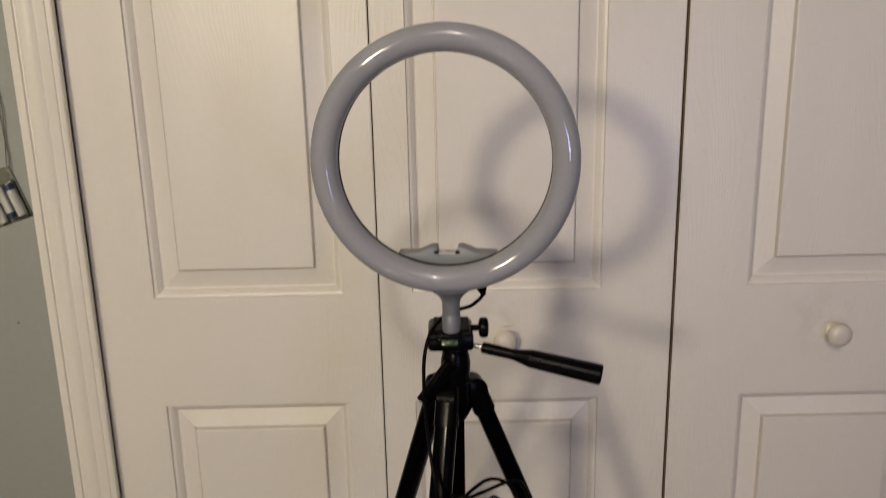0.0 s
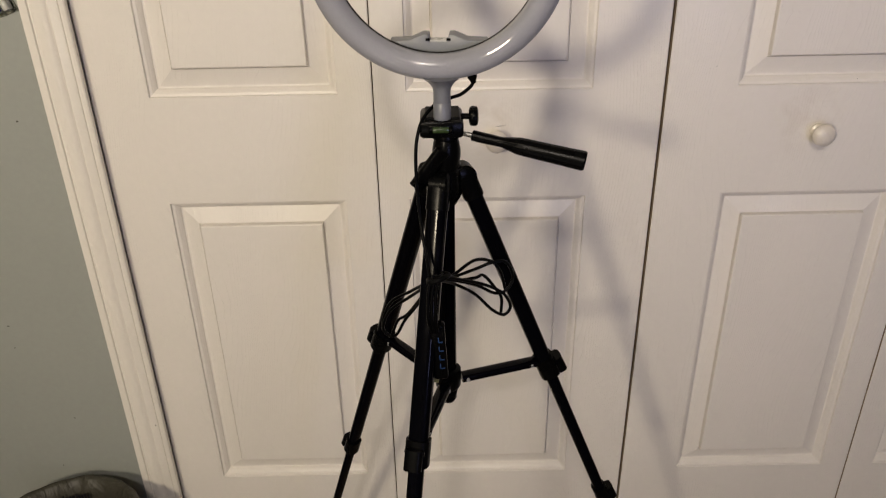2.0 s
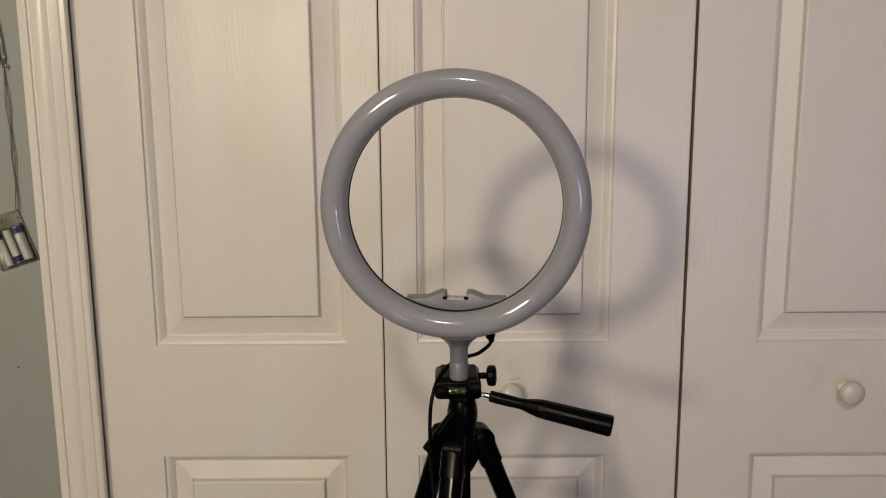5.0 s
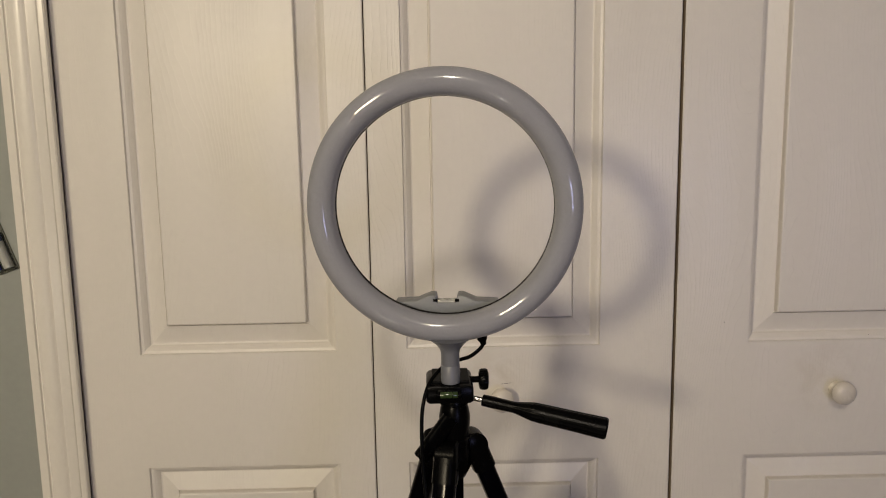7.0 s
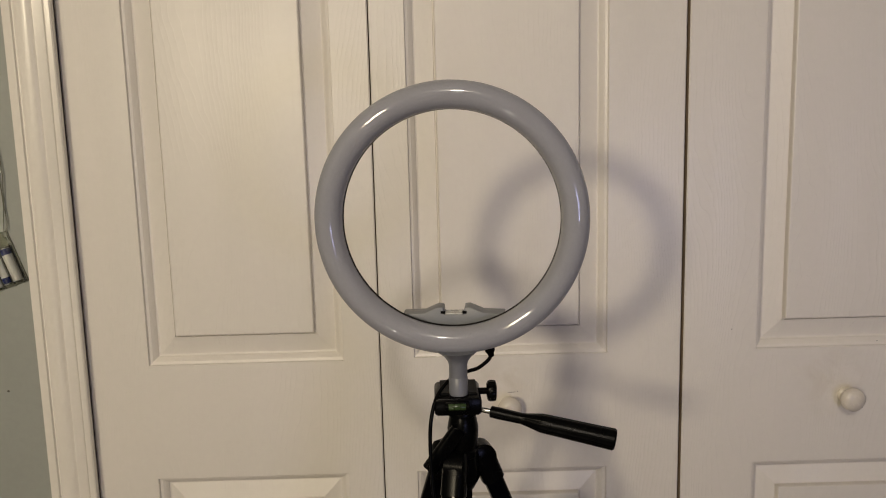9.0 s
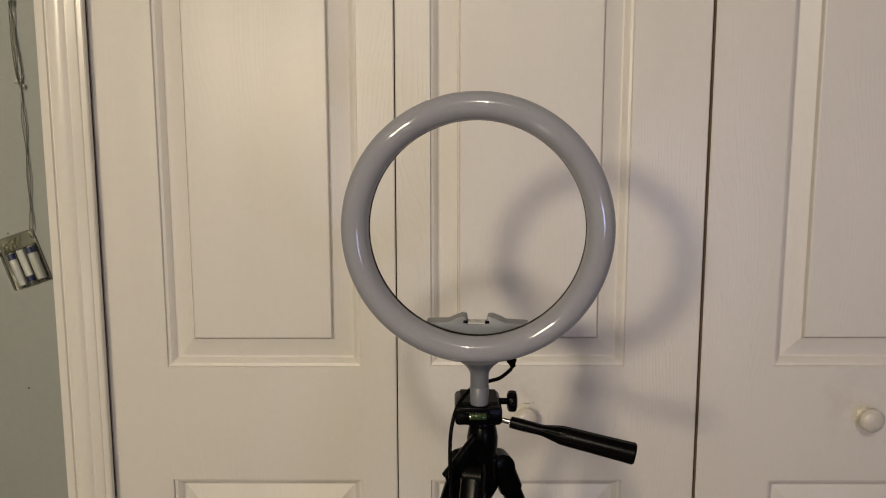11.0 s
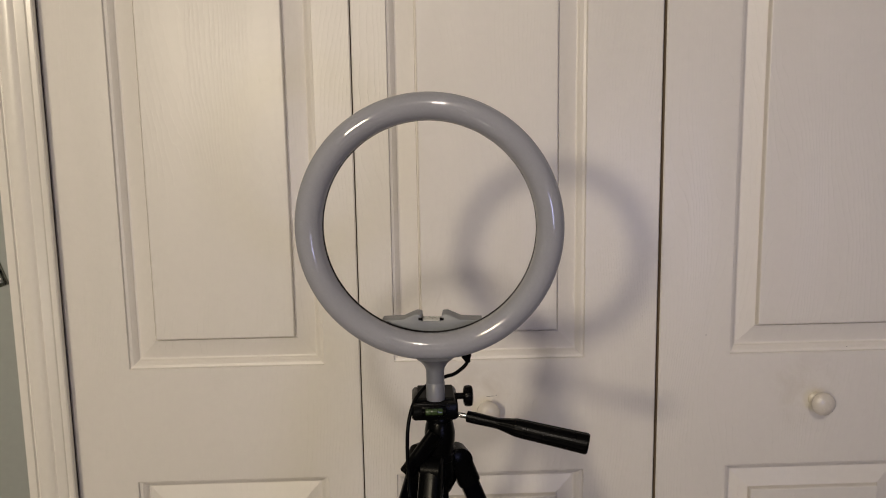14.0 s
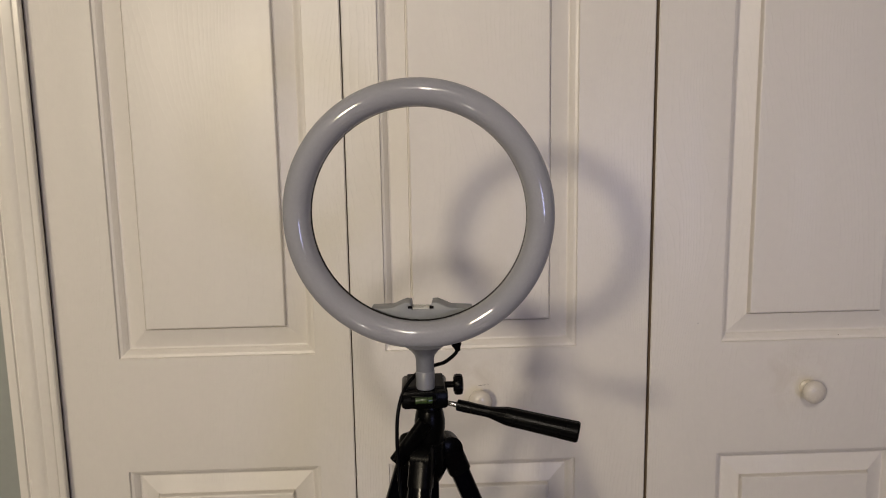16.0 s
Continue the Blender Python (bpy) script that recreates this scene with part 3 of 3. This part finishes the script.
LOOPS = [
    [(0.058, -0.512, 0.966), (0.068, -0.470, 0.956), (0.091, -0.452, 0.963), (0.109, -0.450, 0.960), (0.119, -0.450, 0.946), (0.124, -0.450, 0.926)],
    [(0.056, -0.513, 0.968), (0.068, -0.475, 0.957), (0.091, -0.462, 0.958), (0.108, -0.458, 0.963), (0.123, -0.455, 0.962), (0.131, -0.455, 0.945), (0.125, -0.458, 0.931), (0.112, -0.462, 0.929), (0.091, -0.468, 0.943), (0.058, -0.510, 0.962)],
    [(0.056, -0.512, 0.964), (0.070, -0.478, 0.954), (0.091, -0.464, 0.949), (0.100, -0.461, 0.950), (0.112, -0.461, 0.935), (0.119, -0.460, 0.922), (0.119, -0.459, 0.904)],
    [(0.055, -0.513, 0.962), (0.070, -0.478, 0.950), (0.091, -0.463, 0.929), (0.109, -0.460, 0.908), (0.122, -0.458, 0.900), (0.129, -0.457, 0.908), (0.125, -0.458, 0.921), (0.117, -0.461, 0.931), (0.097, -0.466, 0.943), (0.056, -0.512, 0.966)],
    [(0.054, -0.513, 0.966), (0.025, -0.455, 0.930), (0.003, -0.440, 0.909), (-0.007, -0.434, 0.888), (-0.010, -0.430, 0.868), (-0.005, -0.432, 0.860), (0.000, -0.436, 0.863), (0.008, -0.440, 0.884), (0.021, -0.450, 0.900), (0.050, -0.512, 0.962)],
    [(0.052, -0.513, 0.963), (0.022, -0.455, 0.922), (0.000, -0.442, 0.898), (-0.009, -0.436, 0.873), (-0.002, -0.436, 0.862), (0.006, -0.440, 0.866), (0.016, -0.446, 0.888), (0.028, -0.460, 0.912), (0.050, -0.511, 0.960)],
]
for line in LOOPS:
    raised = [(x, y, z + (0.013 if y < -0.49 else 0.0)) for x, y, z in line]
    part("loop", sweep(raised, CABLE_R), cable_black, cable, "", 60)
for k, dx in enumerate((0.0, 0.0035, 0.0072)):
    part("strand", sweep([(0.049 + dx, -0.521, 0.985), (0.0440 + dx, -0.524, 0.968), (0.0430 + dx, -0.526, 0.940), (0.0465 + dx * 0.7, -0.520, 0.920)], CABLE_R), cable_black, cable, "", 60)
part("tie", sweep([(0.044, -0.514, 0.976), (0.046, -0.525, 0.979), (0.056, -0.526, 0.983), (0.063, -0.514, 0.981), (0.058, -0.500, 0.975)], 0.0026), black_rubber, cable, "black tie round the bunch", 60)
control = part("control_box", box((0.0450, -0.5160, 0.8590), (0.0600, -0.5040, 0.9250), 0.0030, 3), black_plastic, cable, "black in-line control with blue marks", 40)
turn_m = Matrix.Translation((0.0525, -0.510, 0.892)) @ Matrix.Rotation(radians(-3), 4, "Y") @ Matrix.Translation((-0.0525, 0.510, -0.892))
control.location, control.rotation_euler = turn_m.to_translation(), turn_m.to_euler()
for z in (0.9080, 0.8975, 0.8870, 0.8765):
    part("button_mark", box((0.0525, -0.5166, z - 0.0030), (0.0535, -0.5158, z + 0.0030)), blue_print, control, "blue mark")
    part("button_mark", box((0.0525, -0.5166, z - 0.0030), (0.0575, -0.5158, z - 0.0020)), blue_print, control, "blue mark")
part("paper_tag", box((0.0465, -0.5050, 0.8480), (0.0525, -0.5044, 0.8640), turn=pose(0, 0, 0, 0, 8, 0)), olive_tag, cable, "olive paper tag")

# ---- battery pack of a light string on the wall ----
pack = thing("battery_pack", "clear plastic pack with three batteries, hung askew on the wall", "battery box", place=(-0.5770, WALL, 1.1785))
pack.rotation_euler = (0, radians(-18.5), 0)
W2, H2, T2 = 0.0262, 0.0388, 0.0175
part("back_tray", box((-W2, -0.0030, -H2), (W2, -0.0005, H2), 0.0008), tray_film, pack, "smoky translucent back tray")
part("divider", box((-W2 + 0.002, -0.0120, H2 - 0.0215), (W2 - 0.002, -0.0032, H2 - 0.0205), 0.0003), tray_film, pack)
for x in (-0.0065, 0.0085):
    part("rib", box((x - 0.0004, -0.0090, -H2 + 0.003), (x + 0.0004, -0.0032, H2 - 0.022)), tray_film, pack)
board = part("circuit", box((-W2 + 0.006, -0.0055, H2 - 0.0180), (-W2 + 0.024, -0.0035, H2 - 0.0060), 0.0004), board_olive, pack, "olive circuit board with wires")
for k in range(5):
    x, z = -W2 + 0.008 + 0.0035 * k, H2 - 0.010 - 0.004 * (k % 2)
    part("solder_joint", lathe([(0, 0.0016), (0.0012, 0.0013), (0.0018, 0.0005)], (x, -0.0055, z), (x, -1, z), 10), steel, board, "", 60)
for k in range(3):
    x = -W2 + 0.006 + 0.006 * k
    part("inner_wire", sweep([(x, -0.006, H2 - 0.019), (x + 0.004, -0.011, H2 - 0.013), (x + 0.010, -0.010, H2 - 0.009 - 0.003 * k), (x + 0.016, -0.006, H2 - 0.005)], 0.0007, 8), board_olive, pack, "", 60)
shell = box((-W2, -T2, -H2), (W2, -0.0032, H2), 0.0030, 2)
case = part("clear_case", shell, clear, pack, "clear plastic cover", 40)
case.visible_shadow = False
for i, (x, flip, up) in enumerate(((-0.0122, 1, 0.0), (0.0020, -1, 0.0015), (0.0160, 1, 0.0010))):
    z0, z1 = -H2 + 0.0050 + up, -H2 + 0.0530 + up
    cell = part("battery", lathe([(0, 0.0048), (0.0005, 0.0055), (0.0475, 0.0055), (0.0480, 0.0048)], (x, -0.0100, z0), (x, -0.0100, 1), 24), battery_white, pack, "white and blue battery", 40)
    e0, e1 = (z1 - 0.0090, z1 - 0.0005) if flip > 0 else (z0 + 0.0005, z0 + 0.0090)
    part("blue_end", rod((x, -0.0100, e0), (x, -0.0100, e1), 0.00565, None, 24), battery_blue, cell, "dark blue end", 40)
    part("pole", rod((x, -0.0100, z1 - 0.0006) if flip > 0 else (x, -0.0100, z0 - 0.0010), (x, -0.0100, z1 + 0.0012) if flip > 0 else (x, -0.0100, z0 + 0.0008), 0.0025, None, 14), steel, cell)
    if i == 0:
        for k in range(5):
            part("print_bar", box((x - 0.0032 + 0.0014 * k, -0.01575, z0 + 0.0080), (x - 0.0028 + 0.0014 * k, -0.01540, z0 + 0.0280 - 0.002 * (k % 2))), print_grey, cell)
wire = thing("string_light_wire", "thin clear wire of a light string hanging from a wall hook", "wire")
for s in (-1, 1):
    pts = [(-0.5705 + s * (0.0016 + 0.0012 * math.sin(i * 1.7)), WALL - 0.004 - 0.001 * math.sin(i + s), 1.545 - i * 0.0205) for i in range(16)]
    pts += [(-0.5640 + s * 0.0022, WALL - 0.006, 1.222)]
    part("strand", sweep([(p[0] + (0.0070 * min(1, i / 9)), p[1], p[2]) for i, p in enumerate(pts[:-1])] + [pts[-1]], 0.0007, 8, 4), wire_film, wire, "", 60)
part("loop", sweep([(-0.572, WALL - 0.004, 1.525), (-0.566, WALL - 0.006, 1.480), (-0.562, WALL - 0.006, 1.440), (-0.566, WALL - 0.005, 1.425), (-0.571, WALL - 0.005, 1.450), (-0.574, WALL - 0.004, 1.495), (-0.573, WALL - 0.004, 1.535)], 0.0009, 8), wire_film, wire, "", 60)
for x, z in ((-0.5625, 1.436), (-0.5600, 1.424)):
    bm = bmesh.new()
    bmesh.ops.create_uvsphere(bm, u_segments=12, v_segments=8, radius=0.0026, matrix=Matrix.Translation((x, WALL - 0.006, z)) @ Matrix.Diagonal((0.8, 0.8, 1.5, 1)))
    part("bulb", bm, chrome, wire, "tiny clear bulb", 60)
part("wire_clip", box((-0.5735, WALL - 0.007, 1.4290), (-0.5680, WALL - 0.003, 1.4335), 0.0008), battery_white, wire, "tiny white plastic clip")
hook = thing("wall_hook", "small clear adhesive hook stuck on the wall", "hook", place=(-0.5690, WALL, 1.545))
part("hook_pad", box((-0.0045, -0.0022, -0.012), (0.0045, 0, 0.018), 0.0010), clear, hook)
part("hook_arm", sweep([(0, -0.002, 0.004), (0, -0.006, -0.004), (0, -0.009, -0.010), (0, -0.011, -0.006), (0, -0.011, 0.0)], 0.0016, 8), clear, hook, "", 60)

# ---- waste bin with its bag ----
BIN = (-0.622, -0.178, 0.0)
bin_ob = thing("waste_bin", "small waste bin lined with a grey printed carrier bag", "waste bin", place=BIN)
R_TOP, R_BOT, H_BIN = 0.132, 0.104, 0.290
part("bin_body", lathe([(0, R_BOT - 0.006), (0.004, R_BOT), (H_BIN - 0.010, R_TOP - 0.004), (H_BIN - 0.006, R_TOP), (H_BIN, R_TOP), (H_BIN, R_TOP - 0.004), (0.010, R_BOT - 0.005), (0.009, 0.01)], (0, 0, 0), (0, 0, 1), 56), bin_grey, bin_ob, "dark plastic tub", 35)
bm = bmesh.new()
rows = []
for j, (dr, z) in enumerate(((0.0120, H_BIN - 0.075), (0.0110, H_BIN - 0.040), (0.0075, H_BIN - 0.010), (0.0050, H_BIN + 0.005), (0.0005, H_BIN + 0.009), (-0.0085, H_BIN + 0.004), (-0.0165, H_BIN - 0.020), (-0.0190, H_BIN - 0.060), (-0.0240, H_BIN - 0.110), (-0.045, H_BIN - 0.16), (-0.11, H_BIN - 0.185))):
    row = []
    for i in range(120):
        k = 2 * math.pi * i / 120
        wob = noise.noise(Vector((math.cos(k) * 4, math.sin(k) * 4, j * 0.35)))
        fold = 0.0060 * noise.noise(Vector((math.cos(k) * 9, math.sin(k) * 9, 3 + j * 0.5))) * (0.25 if 2 < j < 6 else 1.0)
        r = R_TOP + dr + wob * 0.0045 * (0.3 if 2 < j < 6 else 1) + fold
        row.append(bm.verts.new((r * math.cos(k), r * math.sin(k), z + 0.004 * noise.noise(Vector((math.cos(k) * 3, math.sin(k) * 3, 7 + j * 0.2))))))
    rows.append(row)
for p, q in zip(rows, rows[1:]):
    for i in range(120):
        bm.faces.new((p[i], p[(i + 1) % 120], q[(i + 1) % 120], q[i]))
bm.faces.new(rows[-1])
bag = part("bag", bm, bag_film, bin_ob, "grey plastic bag folded over the rim", 80)
# print on the inside of the bag, too worn to read
for k, (deg, wdt, hgt) in enumerate(((120, 0.014, 0.014), (112, 0.0030, 0.020), (109, 0.0045, 0.010), (106, 0.004, 0.011), (103, 0.0045, 0.010), (100, 0.0030, 0.017), (97.5, 0.0035, 0.010), (94.5, 0.004, 0.011), (91.5, 0.004, 0.015), (88.5, 0.004, 0.010))):
    a = radians(deg)
    r = R_TOP - 0.0250
    m = Matrix.Translation((r * math.cos(a), r * math.sin(a), H_BIN - 0.020)) @ Matrix.Rotation(a + math.pi / 2, 4, "Z")
    bm = box((-wdt / 2, -0.0004, -hgt / 2), (wdt / 2, 0.0004, hgt / 2))
    bmesh.ops.transform(bm, matrix=m, verts=bm.verts)
    part("print_bar", bm, bag_print, bag, "dark print")

# ---- cabinet beside the bin ----
cabinet = thing("wooden_cabinet", "dark brown wooden cabinet standing against the grey-green wall", "cabinet", place=(-0.835, WALL - 0.004, 0))
part("body", box((-0.40, -0.36, 0.05), (0, 0, 0.66), 0.003), dark_wood, cabinet)
part("top", box((-0.415, -0.375, 0.66), (0, 0, 0.685), 0.004), dark_wood, cabinet)
part("plinth", box((-0.39, -0.33, 0), (-0.01, -0.005, 0.05), 0.002), dark_wood, cabinet)
for z in (0.07, 0.27, 0.47):
    drawer = part("drawer_front", box((-0.385, -0.376, z), (-0.015, -0.361, z + 0.185), 0.003), dark_wood, cabinet)
    part("drawer_knob", lathe([(0, 0.006), (0.012, 0.006), (0.016, 0.013), (0.024, 0.012), (0.027, 0.006)], (-0.20, -0.376, z + 0.09), (-0.20, -1, z + 0.09), 18), dark_wood, drawer, "", 40)

# ---- marks on the wall ----
for x, z, w, h in ((-0.6014, 1.2163, 0.0030, 0.0030), (-0.6368, 0.4111, 0.0040, 0.0014), (-0.7042, 0.6168, 0.0050, 0.0020), (-0.6860, 0.2960, 0.0024, 0.0024), (-0.7050, 0.571, 0.0018, 0.0018), (-0.5880, 0.9860, 0.0040, 0.0030)):
    mark = part("wall_mark", lathe([(0, 0.5), (0.0004, 0.45)], (0, 0, 0), (0, -1, 0), 10), scuff)
    mark.matrix_world = Matrix.Translation((x, WALL - 0.0002, z)) @ Matrix.Diagonal((w, 1, h, 1))
    tagged(mark, "small dark scuff on the grey-green wall", "scuff", "wall scuffs", "structure")
nail = tagged(part("casing_nail", lathe([(0, 0.0014), (0.0006, 0.0010)], (0, 0, 0), (0, -1, 0), 10), scuff), "small dark nail head in the white casing", "nail", kind="structure")
nail.location = (-0.4835, WALL - 0.0124, 0.399)
